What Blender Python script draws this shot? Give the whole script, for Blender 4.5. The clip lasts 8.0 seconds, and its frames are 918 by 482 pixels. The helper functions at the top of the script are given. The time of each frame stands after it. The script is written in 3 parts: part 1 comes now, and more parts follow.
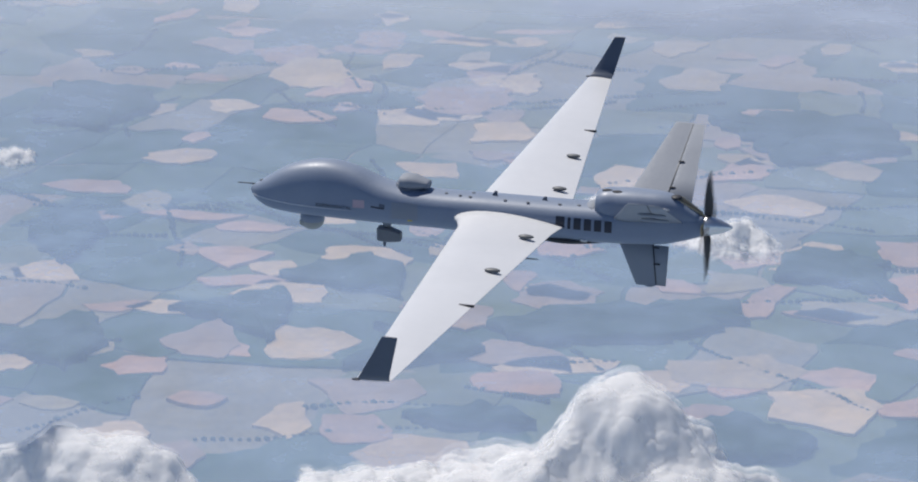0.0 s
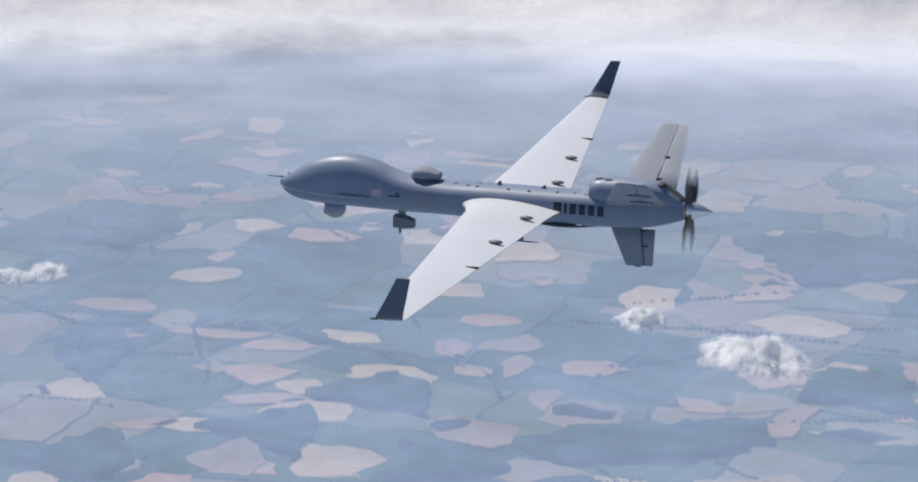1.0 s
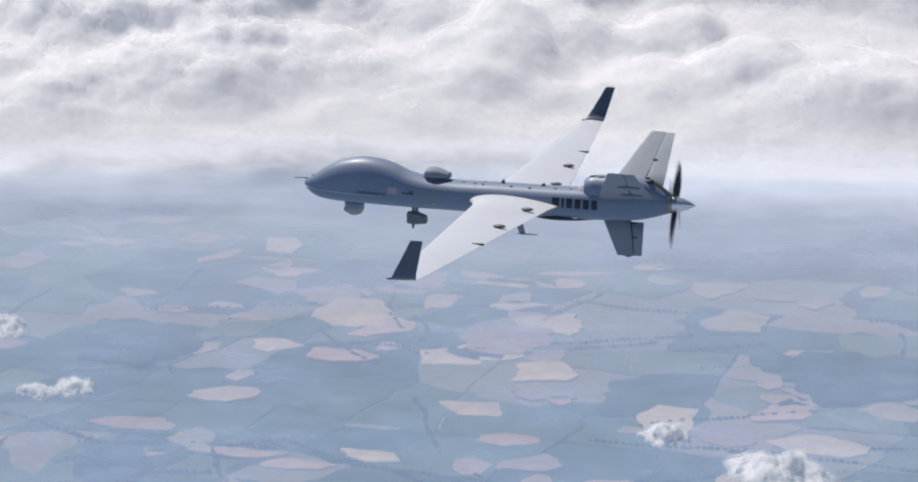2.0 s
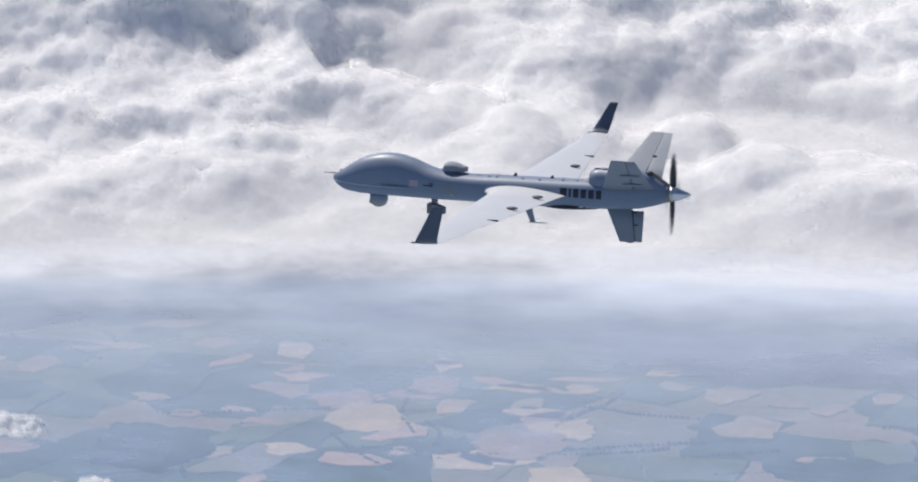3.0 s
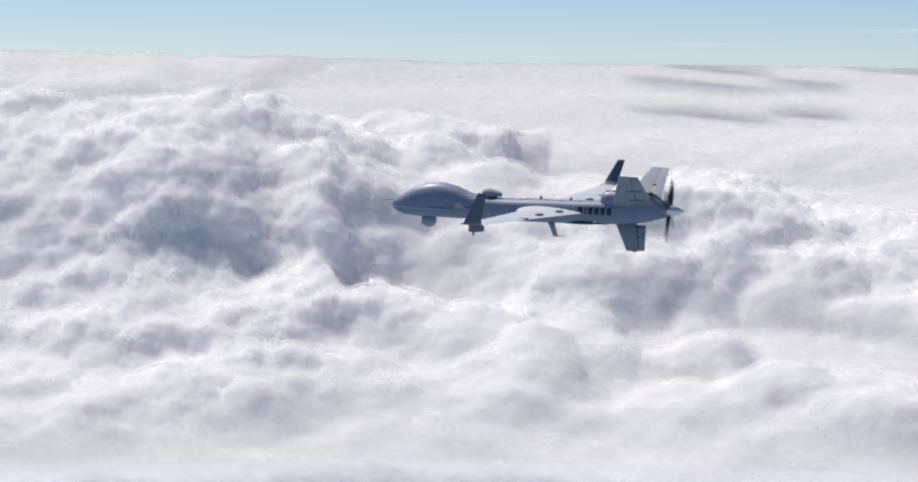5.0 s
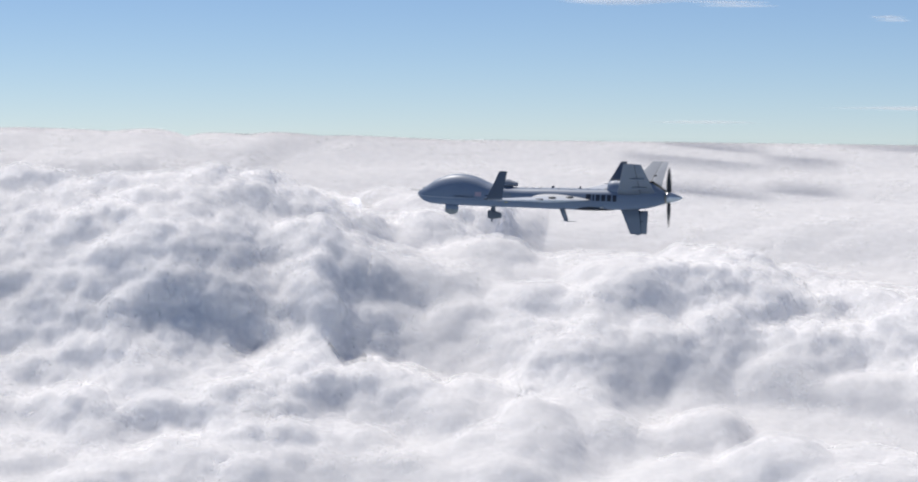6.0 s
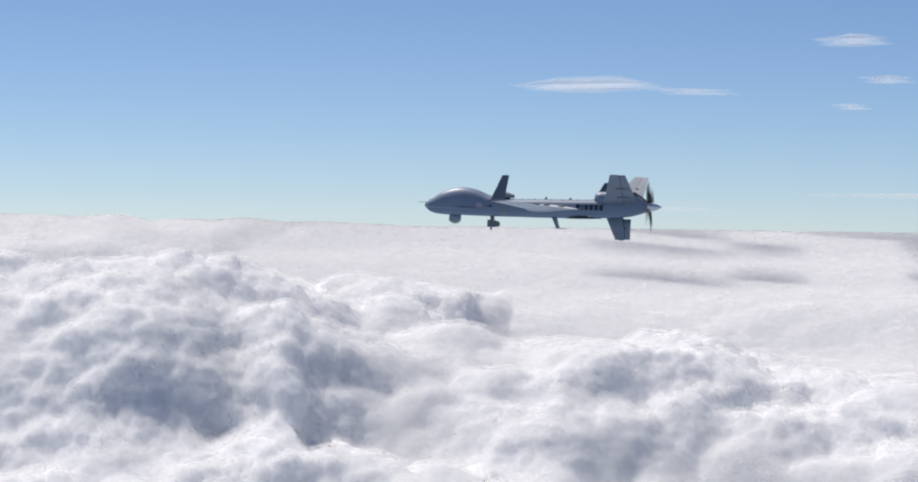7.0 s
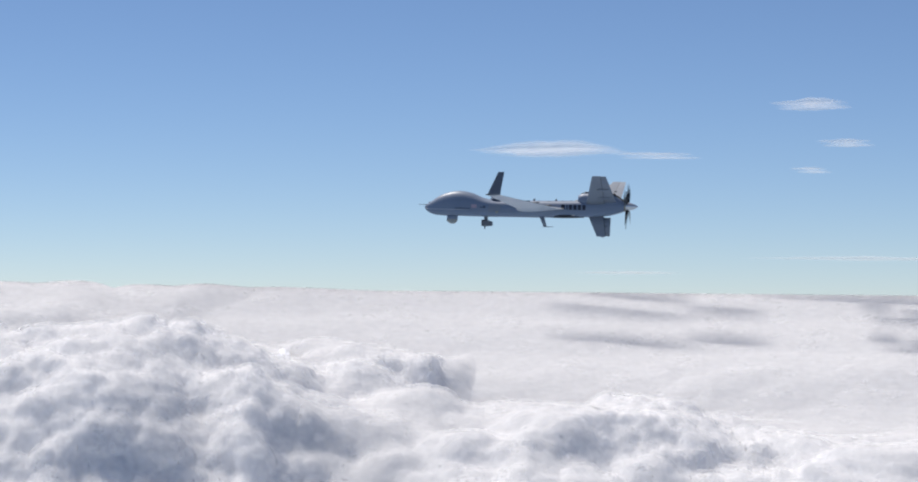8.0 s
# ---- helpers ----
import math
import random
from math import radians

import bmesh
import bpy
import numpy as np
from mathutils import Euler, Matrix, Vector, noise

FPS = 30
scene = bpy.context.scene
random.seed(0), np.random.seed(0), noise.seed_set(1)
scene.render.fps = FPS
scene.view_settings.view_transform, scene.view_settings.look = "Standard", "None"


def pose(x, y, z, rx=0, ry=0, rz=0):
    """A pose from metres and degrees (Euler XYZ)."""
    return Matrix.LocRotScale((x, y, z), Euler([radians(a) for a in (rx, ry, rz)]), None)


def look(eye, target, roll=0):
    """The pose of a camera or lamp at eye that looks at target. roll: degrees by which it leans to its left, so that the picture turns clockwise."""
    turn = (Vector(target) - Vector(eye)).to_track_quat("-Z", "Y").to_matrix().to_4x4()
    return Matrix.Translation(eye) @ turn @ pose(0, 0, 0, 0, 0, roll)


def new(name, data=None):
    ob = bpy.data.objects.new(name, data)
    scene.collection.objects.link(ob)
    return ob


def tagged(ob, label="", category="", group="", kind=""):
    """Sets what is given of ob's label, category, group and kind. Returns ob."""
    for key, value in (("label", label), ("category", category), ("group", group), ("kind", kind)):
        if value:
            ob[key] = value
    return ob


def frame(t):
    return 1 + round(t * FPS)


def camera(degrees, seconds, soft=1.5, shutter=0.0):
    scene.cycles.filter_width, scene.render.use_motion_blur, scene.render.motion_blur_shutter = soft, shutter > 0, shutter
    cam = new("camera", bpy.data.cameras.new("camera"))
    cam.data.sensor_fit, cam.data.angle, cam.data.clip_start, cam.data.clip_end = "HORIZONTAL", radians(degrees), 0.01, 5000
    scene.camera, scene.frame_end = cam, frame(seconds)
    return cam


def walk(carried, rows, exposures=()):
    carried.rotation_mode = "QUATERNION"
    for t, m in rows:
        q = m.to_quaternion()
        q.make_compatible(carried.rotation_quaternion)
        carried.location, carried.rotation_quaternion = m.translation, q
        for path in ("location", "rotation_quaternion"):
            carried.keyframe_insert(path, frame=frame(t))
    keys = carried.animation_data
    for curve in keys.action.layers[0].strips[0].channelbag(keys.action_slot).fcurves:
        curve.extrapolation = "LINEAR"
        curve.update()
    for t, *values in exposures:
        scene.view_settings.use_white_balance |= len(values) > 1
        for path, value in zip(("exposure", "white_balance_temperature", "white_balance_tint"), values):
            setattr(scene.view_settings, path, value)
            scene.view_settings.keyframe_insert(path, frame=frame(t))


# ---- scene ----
cam = camera(21.28, 8.0, soft=1.9, shutter=0.5)
PATH = [
    (0.0, look((38.43, -53.71, 16.88), (27.028, -7.502, 1.564), 0.45)),
    (0.5, look((36.48, -57.14, 16.23), (24.766, -10.654, 2.032), 0.53)),
    (1.0, look((34.44, -60.58, 15.38), (22.483, -13.771, 2.477), 0.51)),
    (1.5, look((32.54, -64.27, 14.52), (20.331, -17.197, 2.905), 0.44)),
    (3.0, look((25.97, -74.64, 11.06), (13.361, -26.973, 2.784), 0.72)),
    (3.5, look((23.93, -78.55, 9.91), (11.137, -30.737, 2.817), 0.54)),
    (4.0, look((21.72, -82.69, 8.59), (8.895, -34.724, 2.719), 0.56)),
    (4.5, look((19.84, -87.67, 7.24), (6.898, -39.597, 2.545), 0.59)),
    (6.0, look((13.35, -102.76, 2.54), (0.449, -54.501, 0.373), 0.65)),
    (6.5, look((11.36, -109.42, 0.77), (-1.318, -61.072, -0.431), 0.62)),
    (7.0, look((8.64, -115.40, -0.92), (-3.504, -66.898, -1.276), 0.76)),
    (7.5, look((6.01, -121.57, -2.46), (-5.677, -72.959, -2.156), 0.51)),
    (8.0, look((3.86, -128.67, -4.52), (-7.469, -79.985, -3.513), 0.49)),
]
walk(cam, PATH)

# ---- light ----
SUN_EL, SUN_AZ = radians(60), radians(-55)      # azimuth from +y towards +x
world = bpy.data.worlds.new("sky")
scene.world = world
world.use_nodes = True
wn = world.node_tree.nodes
sky = wn.new("ShaderNodeTexSky")
sky.sky_type = 'NISHITA'
sky.sun_disc = False
sky.sun_elevation, sky.sun_rotation = SUN_EL, SUN_AZ
sky.altitude, sky.air_density, sky.dust_density, sky.ozone_density = 5000, 1.0, 0.4, 5.0
tint = wn.new("ShaderNodeVectorMath")                          # air a little less green than the model's
tint.operation = 'MULTIPLY'
tint.inputs[1].default_value = (1.03, 0.99, 0.995)
world.node_tree.links.new(sky.outputs[0], tint.inputs[0])
world.node_tree.links.new(tint.outputs[0], wn["Background"].inputs[0])
wn["Background"].inputs[1].default_value = 0.092
sun = new("sun", bpy.data.lights.new("sun", 'SUN'))
sun.data.energy, sun.data.angle, sun.data.color = 4.3, radians(0.5), (1.0, 0.95, 0.89)
to_sun = Vector((math.cos(SUN_EL) * math.sin(SUN_AZ), math.cos(SUN_EL) * math.cos(SUN_AZ), math.sin(SUN_EL)))
sun.matrix_world = look(to_sun * 60, (0, 0, 0))
scene.view_settings.exposure = 0.0


# ---- materials ----
class Nodes:
    """A small builder for node materials."""

    def __init__(self, name):
        self.mat = bpy.data.materials.new(name)
        self.mat.use_nodes = True
        self.t = self.mat.node_tree
        self.bsdf = self.t.nodes["Principled BSDF"]
        self.out = self.t.nodes["Material Output"]

    def add(self, kind, **values):
        n = self.t.nodes.new("ShaderNode" + kind)
        for k, v in values.items():
            n.inputs[k].default_value = v
        return n

    def link(self, a, b):
        self.t.links.new(a, b)

    def coords(self):
        return self.add("TexCoord").outputs["Object"]

    def noise(self, scale, detail=4.0, rough=0.5, vec=None):
        n = self.add("TexNoise", Scale=scale, Detail=detail, Roughness=rough)
        self.link(vec or self.coords(), n.inputs["Vector"])
        return n.outputs["Fac"]

    def remap(self, val, a, b, c, d):
        n = self.add("MapRange")
        for i, v in zip((1, 2, 3, 4), (a, b, c, d)):
            n.inputs[i].default_value = v
        self.link(val, n.inputs[0])
        return n.outputs[0]

    def math(self, op, a, b):
        n = self.add("Math")
        n.operation = op
        for i, v in enumerate((a, b)):
            if isinstance(v, (int, float)):
                n.inputs[i].default_value = v
            else:
                self.link(v, n.inputs[i])
        return n.outputs[0]

    def mix(self, fac, a, b):
        n = self.add("Mix")
        n.data_type = 'RGBA'
        self.link(fac, n.inputs[0])
        for i, v in ((6, a), (7, b)):
            if isinstance(v, tuple):
                n.inputs[i].default_value = (*v, 1)
            else:
                self.link(v, n.inputs[i])
        return n.outputs[2]


def painted(name, dark, light, rough, metal=0.0, grain=0.9, bump=0.006, coat=0.0):
    """A surface between two colours, with broad stains and fine grain, and a fine relief."""
    m = Nodes(name)
    broad, fine = m.noise(grain, 5, 0.6), m.noise(grain * 14, 3, 0.6)
    fac = m.math('ADD', m.math('MULTIPLY', broad, 0.7), m.math('MULTIPLY', fine, 0.3))
    m.link(m.mix(m.remap(fac, 0.3, 0.7, 0, 1), dark, light), m.bsdf.inputs["Base Color"])
    m.link(m.remap(fine, 0.3, 0.7, rough * 0.85, min(1, rough * 1.15)), m.bsdf.inputs["Roughness"])
    m.bsdf.inputs["Metallic"].default_value = metal
    m.bsdf.inputs["Coat Weight"].default_value = coat
    b = m.add("Bump", Strength=bump, Distance=0.02)
    m.link(fine, b.inputs["Height"])
    m.link(b.outputs[0], m.bsdf.inputs["Normal"])
    return m.mat


PAINT = painted("pale grey aircraft paint", (0.195, 0.24, 0.325), (0.235, 0.28, 0.365), 0.46)
WING = painted("white wing paint", (0.57, 0.585, 0.61), (0.64, 0.655, 0.68), 0.38, grain=0.5)
DARK = painted("dark slate paint", (0.065, 0.085, 0.125), (0.09, 0.113, 0.16), 0.42)
FIN = painted("mid grey fin paint", (0.235, 0.26, 0.305), (0.255, 0.28, 0.325), 0.7, bump=0.0)
POD = painted("pod grey paint", (0.14, 0.15, 0.17), (0.18, 0.19, 0.21), 0.5)
BUMP = painted("dark grey fairing", (0.10, 0.11, 0.12), (0.14, 0.15, 0.16), 0.5)
SEAM = painted("dark seam", (0.02, 0.022, 0.03), (0.04, 0.042, 0.05), 0.6)
INK = painted("navy marking paint", (0.015, 0.02, 0.035), (0.025, 0.03, 0.05), 0.5)
GLASSY = painted("sensor shell", (0.30, 0.31, 0.29), (0.38, 0.38, 0.36), 0.3)
METAL = painted("polished metal", (0.78, 0.77, 0.76), (0.86, 0.85, 0.84), 0.33, metal=0.85, bump=0.01)
BRASS = painted("heat-stained metal", (0.30, 0.25, 0.16), (0.42, 0.36, 0.25), 0.35, metal=0.9)
BLADE = painted("black propeller paint", (0.018, 0.018, 0.02), (0.035, 0.035, 0.04), 0.45)
YELLOW = painted("yellow marking", (0.65, 0.50, 0.04), (0.75, 0.58, 0.06), 0.5)
ROSE = painted("faded red marking", (0.44, 0.30, 0.35), (0.52, 0.42, 0.47), 0.5, grain=3)


def vapour(name, scale, cover=1.0, soft=False, colour=(0.95, 0.95, 0.95), through_light=0.12, relief=0.12, low=0.36, high=0.68, deep=0.0):
    """Cloud: white, lets some light through, thins out by the cover stored on its points."""
    m = Nodes(name)
    if deep:                                     # light that wanders through the cloud before it leaves it
        d = m.bsdf
        d.subsurface_method = 'BURLEY'
        d.inputs["Base Color"].default_value = (*colour, 1)
        d.inputs["Roughness"].default_value = 1.0
        d.inputs["Specular IOR Level"].default_value = 0.0
        d.inputs["Subsurface Weight"].default_value = 1.0
        d.inputs["Subsurface Radius"].default_value = (1.0, 1.0, 1.0)
        d.inputs["Subsurface Scale"].default_value = deep
    else:
        d = m.add("BsdfDiffuse", Color=(*colour, 1))
    tr = m.add("BsdfTranslucent", Color=(*colour, 1))
    body = m.add("MixShader", Fac=through_light)
    m.link(d.outputs[0], body.inputs[1]), m.link(tr.outputs[0], body.inputs[2])
    fine, broad = m.noise(scale * 5, 5, 0.55), m.noise(scale, 4, 0.55)
    if relief:
        b = m.add("Bump", Strength=relief, Distance=0.25 / scale)
        m.link(fine, b.inputs["Height"])
        for n in (d, tr):
            m.link(b.outputs[0], n.inputs["Normal"])
    at = m.add("Attribute")
    at.attribute_name = "cover"
    mixed = m.math('ADD', m.math('MULTIPLY', broad, 0.65), m.math('MULTIPLY', fine, 0.35))
    if soft:
        a = m.math('MULTIPLY', m.remap(mixed, low, high, 0, cover), at.outputs["Fac"])
    else:
        a = m.remap(m.math('ADD', at.outputs["Fac"], m.math('MULTIPLY', m.math('SUBTRACT', mixed, 0.5), 0.9)), 0.15, 0.85, 0, cover)
    clear = m.add("BsdfTransparent")
    mixer = m.add("MixShader")
    m.link(a, mixer.inputs[0]), m.link(clear.outputs[0], mixer.inputs[1]), m.link(body.outputs[0], mixer.inputs[2])
    m.link(mixer.outputs[0], m.out.inputs[0])
    return m.mat


CLOUD = vapour("cumulus vapour", 0.012, colour=(0.70, 0.695, 0.705), relief=0.03, deep=80.0, through_light=0.0)
PUFF = vapour("small heap cloud vapour", 0.05, colour=(0.88, 0.88, 0.885), through_light=0.4, relief=0.0)
PUFF_MIST = vapour("thin heap cloud mist", 0.03, 0.42, True, through_light=0.3, relief=0, low=0.20, high=0.75)
MIST = vapour("thin cloud mist", 0.013, 0.36, True, through_light=0.3, relief=0, low=0.30, high=0.70)
WISP = vapour("high thin cloud", 0.005, 0.58, True, through_light=0.5, relief=0, low=-0.1, high=0.8)
# haze is put into the base colour of half-clear sheets
HAZE_PALE = vapour("pale haze tint", 0.0016, 1.0, True, (0.76, 0.83, 0.95), 0.1, 0, -0.1, 0.85)
HAZE = vapour("blue haze tint", 0.0011, 1.0, True, (0.50, 0.67, 0.95), 0.1, 0, -0.9, 0.9)
HAZE_PATCHY = vapour("patchy blue haze tint", 0.007, 1.0, True, (0.50, 0.63, 0.86), 0.1, 0, 0.18, 0.82)


def farmland(name, colours, scale, patchy=0.0):
    """Land: colours chosen by the object's own random value, with furrows, stains and mottling."""
    m = Nodes(name)
    info = m.add("ObjectInfo")
    ramp = m.add("ValToRGB")
    ramp.color_ramp.interpolation = 'CONSTANT'
    el = ramp.color_ramp.elements
    while len(el) < len(colours):
        el.new(0.5)
    for i, c in enumerate(colours):
        el[i].position, el[i].color = i / len(colours), (*c, 1)
    if patchy:
        v = m.add("TexVoronoi", Scale=patchy)
        warp = m.add("TexNoise", Scale=patchy * 1.5, Detail=3)
        vm = m.add("VectorMath")
        vm.operation = 'MULTIPLY_ADD'
        m.link(m.coords(), warp.inputs["Vector"])
        m.link(warp.outputs["Color"], vm.inputs[0])
        vm.inputs[1].default_value = (120, 120, 0)
        m.link(m.coords(), vm.inputs[2])
        m.link(vm.outputs[0], v.inputs["Vector"])
        m.link(v.outputs["Color"], ramp.inputs[0])
    else:
        m.link(info.outputs["Random"], ramp.inputs[0])
    broad, fine = m.noise(scale, 5, 0.6), m.noise(scale * 12, 4, 0.6)
    shade = m.add("HueSaturation")
    m.link(ramp.outputs[0], shade.inputs["Color"])
    m.link(m.remap(m.math('ADD', m.math('MULTIPLY', broad, 0.6), m.math('MULTIPLY', fine, 0.4)), 0.3, 0.7, 0.7, 1.3), shade.inputs["Value"])
    m.link(shade.outputs[0], m.bsdf.inputs["Base Color"])
    m.bsdf.inputs["Roughness"].default_value = 0.95
    m.bsdf.inputs["Specular IOR Level"].default_value = 0.1
    return m.mat


GREENS = [(0.07, 0.11, 0.06), (0.16, 0.17, 0.09), (0.05, 0.09, 0.045), (0.26, 0.22, 0.14), (0.04, 0.075, 0.04), (0.13, 0.16, 0.08), (0.34, 0.25, 0.16), (0.09, 0.13, 0.07)]
FIELD = farmland("farm fields", GREENS, 0.012)
STUBBLE = farmland("pale stubble", [(0.56, 0.38, 0.20), (0.36, 0.29, 0.17), (0.60, 0.42, 0.23), (0.44, 0.32, 0.18), (0.64, 0.46, 0.27)], 0.012)
PLOUGH = farmland("ploughed red soil", [(0.50, 0.29, 0.18), (0.36, 0.25, 0.17), (0.54, 0.34, 0.23), (0.42, 0.26, 0.17)], 0.012)
WOOD = farmland("woodland canopy", [(0.025, 0.05, 0.03), (0.03, 0.055, 0.03), (0.035, 0.06, 0.035)], 0.02)
LAND = farmland("distant farmland", GREENS, 0.01, 0.006)


# ---- helpers of this scene ----
def obj(name, bm, material, parent=None, label="", smooth=True):
    me = bpy.data.meshes.new(name)
    bm.normal_update()
    bm.to_mesh(me)
    bm.free()
    me.materials.append(material)
    if smooth:
        me.shade_smooth()
    ob = new(name, me)
    if parent:
        ob.parent = parent
    return tagged(ob, label)


def part(name, bm, material, parent, label="", smooth=True):
    return obj(name, bm, material, parent, label, smooth)


def loft(rings, closed_ends=True):
    """A skin over rings of equally many points."""
    bm = bmesh.new()
    vs = [[bm.verts.new(p) for p in r] for r in rings]
    for a, b in zip(vs, vs[1:]):
        for i in range(len(a)):
            j = (i + 1) % len(a)
            bm.faces.new((a[i], a[j], b[j], b[i]))
    if closed_ends:
        bm.faces.new(vs[0][::-1]), bm.faces.new(vs[-1])
    bmesh.ops.recalc_face_normals(bm, faces=bm.faces)
    return bm


def smooth_table(rows, n):
    """Rows resampled to n by a cubic through them, evenly by their first column."""
    a = np.array(rows, float)
    x = np.linspace(a[0, 0], a[-1, 0], n)
    if len(a) > 2:
        s = np.linspace(0, 1, n)
        x = a[0, 0] + (a[-1, 0] - a[0, 0]) * (0.45 * s + 0.55 * s * s)
    out = [x]
    slopes = np.gradient(a, a[:, 0], axis=0)
    k = np.clip(np.searchsorted(a[:, 0], x) - 1, 0, len(a) - 2)
    h = a[k + 1, 0] - a[k, 0]
    u = (x - a[k, 0]) / h
    for c in range(1, a.shape[1]):
        p0, p1, m0, m1 = a[k, c], a[k + 1, c], slopes[k, c] * h, slopes[k + 1, c] * h
        out.append((2*u**3 - 3*u**2 + 1)*p0 + (u**3 - 2*u**2 + u)*m0 + (-2*u**3 + 3*u**2)*p1 + (u**3 - u**2)*m1)
    return np.array(out).T


def hull(rows, n, seg=40, up=2.2, low=2.8):
    """Rings of a body along x: rows of x, half width, top z, bottom z, z of the widest line."""
    rings = []
    for x, w, zt, zb, zc in smooth_table(rows, n):
        ring = []
        for i in range(seg):
            a = 2 * math.pi * i / seg
            c, s = math.cos(a), math.sin(a)
            p = 2 / (up if s > 0 else low)
            ring.append((x, w * math.copysign(abs(c) ** p, c), zc + (zt - zc if s > 0 else zc - zb) * math.copysign(abs(s) ** p, s)))
        rings.append(ring)
    return rings


def foil(lead, tail, thick, normal, n=14, camber=0.02):
    """A wing section between two points, its thickness along normal."""
    lead, tail, normal = Vector(lead), Vector(tail), Vector(normal).normalized()
    chord = (tail - lead).length
    pts = []
    for side in (1, -1):
        for i in range(n):
            u = 0.5 * (1 - math.cos(math.pi * i / (n - 1)))
            if side < 0:
                u = 1 - u
                if i in (0, n - 1):
                    continue
            t = 5 * thick * chord * (0.2969 * math.sqrt(u) - 0.126 * u - 0.3516 * u * u + 0.2843 * u ** 3 - 0.1015 * u ** 4)
            pts.append(lead.lerp(tail, u) + normal * (side * max(t, 0.004) + 4 * camber * chord * u * (1 - u)))
    return pts


def box(bm, lo, hi, bevel=0.0):
    m = Matrix.Translation([(a + b) / 2 for a, b in zip(lo, hi)]) @ Matrix.Diagonal([b - a for a, b in zip(lo, hi)] + [1])
    got = bmesh.ops.create_cube(bm, size=1, matrix=m)
    if bevel:
        edges = list({e for v in got["verts"] for e in v.link_edges})
        bmesh.ops.bevel(bm, geom=edges, offset=bevel, segments=2, affect='EDGES')
    return bm


def blob(bm, centre, radii, segs=20, rings=12):
    m = Matrix.Translation(centre) @ Matrix.Diagonal((*radii, 1))
    bmesh.ops.create_uvsphere(bm, u_segments=segs, v_segments=rings, radius=1, matrix=m)
    return bm


def store_density(ob, values):
    layer = ob.data.attributes.new("cover", 'FLOAT', 'POINT')
    layer.data.foreach_set("value", np.asarray(values, np.float32).ravel())
    return ob


# ---- noise on arrays ----
def lattice(ix, iy, seed):
    v = np.sin(ix * 127.1 + iy * 311.7 + seed * 74.7) * 43758.5453
    return v - np.floor(v)


def soft_noise(x, y, seed):
    ix, iy = np.floor(x), np.floor(y)
    u, v = x - ix, y - iy
    u, v = u * u * (3 - 2 * u), v * v * (3 - 2 * v)
    a, b = lattice(ix, iy, seed), lattice(ix + 1, iy, seed)
    c, d = lattice(ix, iy + 1, seed), lattice(ix + 1, iy + 1, seed)
    return (a * (1 - u) + b * u) * (1 - v) + (c * (1 - u) + d * u) * v


def layered(x, y, seed, n=4):
    return sum(soft_noise(x * 2 ** i, y * 2 ** i, seed + i) * 0.5 ** i for i in range(n)) / (2 - 0.5 ** (n - 1))


def domes(x, y, seed):
    """Rounded heads that meet in creases, 0 to 1."""
    ix, iy = np.floor(x), np.floor(y)
    best = np.zeros_like(x)
    for dx in (-1, 0, 1):
        for dy in (-1, 0, 1):
            cx, cy = ix + dx, iy + dy
            px, py = cx + lattice(cx, cy, seed), cy + lattice(cx, cy, seed + 9)
            r = 0.65 + 0.45 * lattice(cx, cy, seed + 17)
            d2 = ((x - px) ** 2 + (y - py) ** 2) / (r * r)
            best += (r * np.clip(1 - d2, 0, 1) ** 0.6) ** 4
    return best ** 0.25


def step(a, b, x):
    u = np.clip((x - a) / (b - a), 0, 1)
    return u * u * (3 - 2 * u)


def grid_mesh(name, X, Y, Z, material, density):
    n, m = X.shape
    idx = np.arange(n * m).reshape(n, m)
    quads = np.stack([idx[:-1, :-1], idx[:-1, 1:], idx[1:, 1:], idx[1:, :-1]], -1).reshape(-1, 4)
    quads = quads[np.asarray(density).ravel()[quads].max(1) > 0.02]      # nothing where the air is clear
    me = bpy.data.meshes.new(name)
    me.vertices.add(n * m)
    me.vertices.foreach_set("co", np.stack([X, Y, Z], -1).astype(np.float32).ravel())
    me.loops.add(quads.size)
    me.loops.foreach_set("vertex_index", quads.ravel().astype(np.int32))
    me.polygons.add(len(quads))
    me.polygons.foreach_set("loop_start", np.arange(0, quads.size, 4, dtype=np.int32))
    me.update(calc_edges=True)
    me.validate()
    me.materials.append(material)
    me.shade_smooth()
    return store_density(new(name, me), density)


# ---- the land ----
GROUND = -560.0
bm = bmesh.new()
bmesh.ops.create_grid(bm, x_segments=60, y_segments=60, size=6000)
bmesh.ops.translate(bm, verts=bm.verts, vec=(0, 0, GROUND))
ground = tagged(obj("ground", bm, LAND), "hazy patchwork of green and tan farmland seen from high above", "ground", kind="structure")


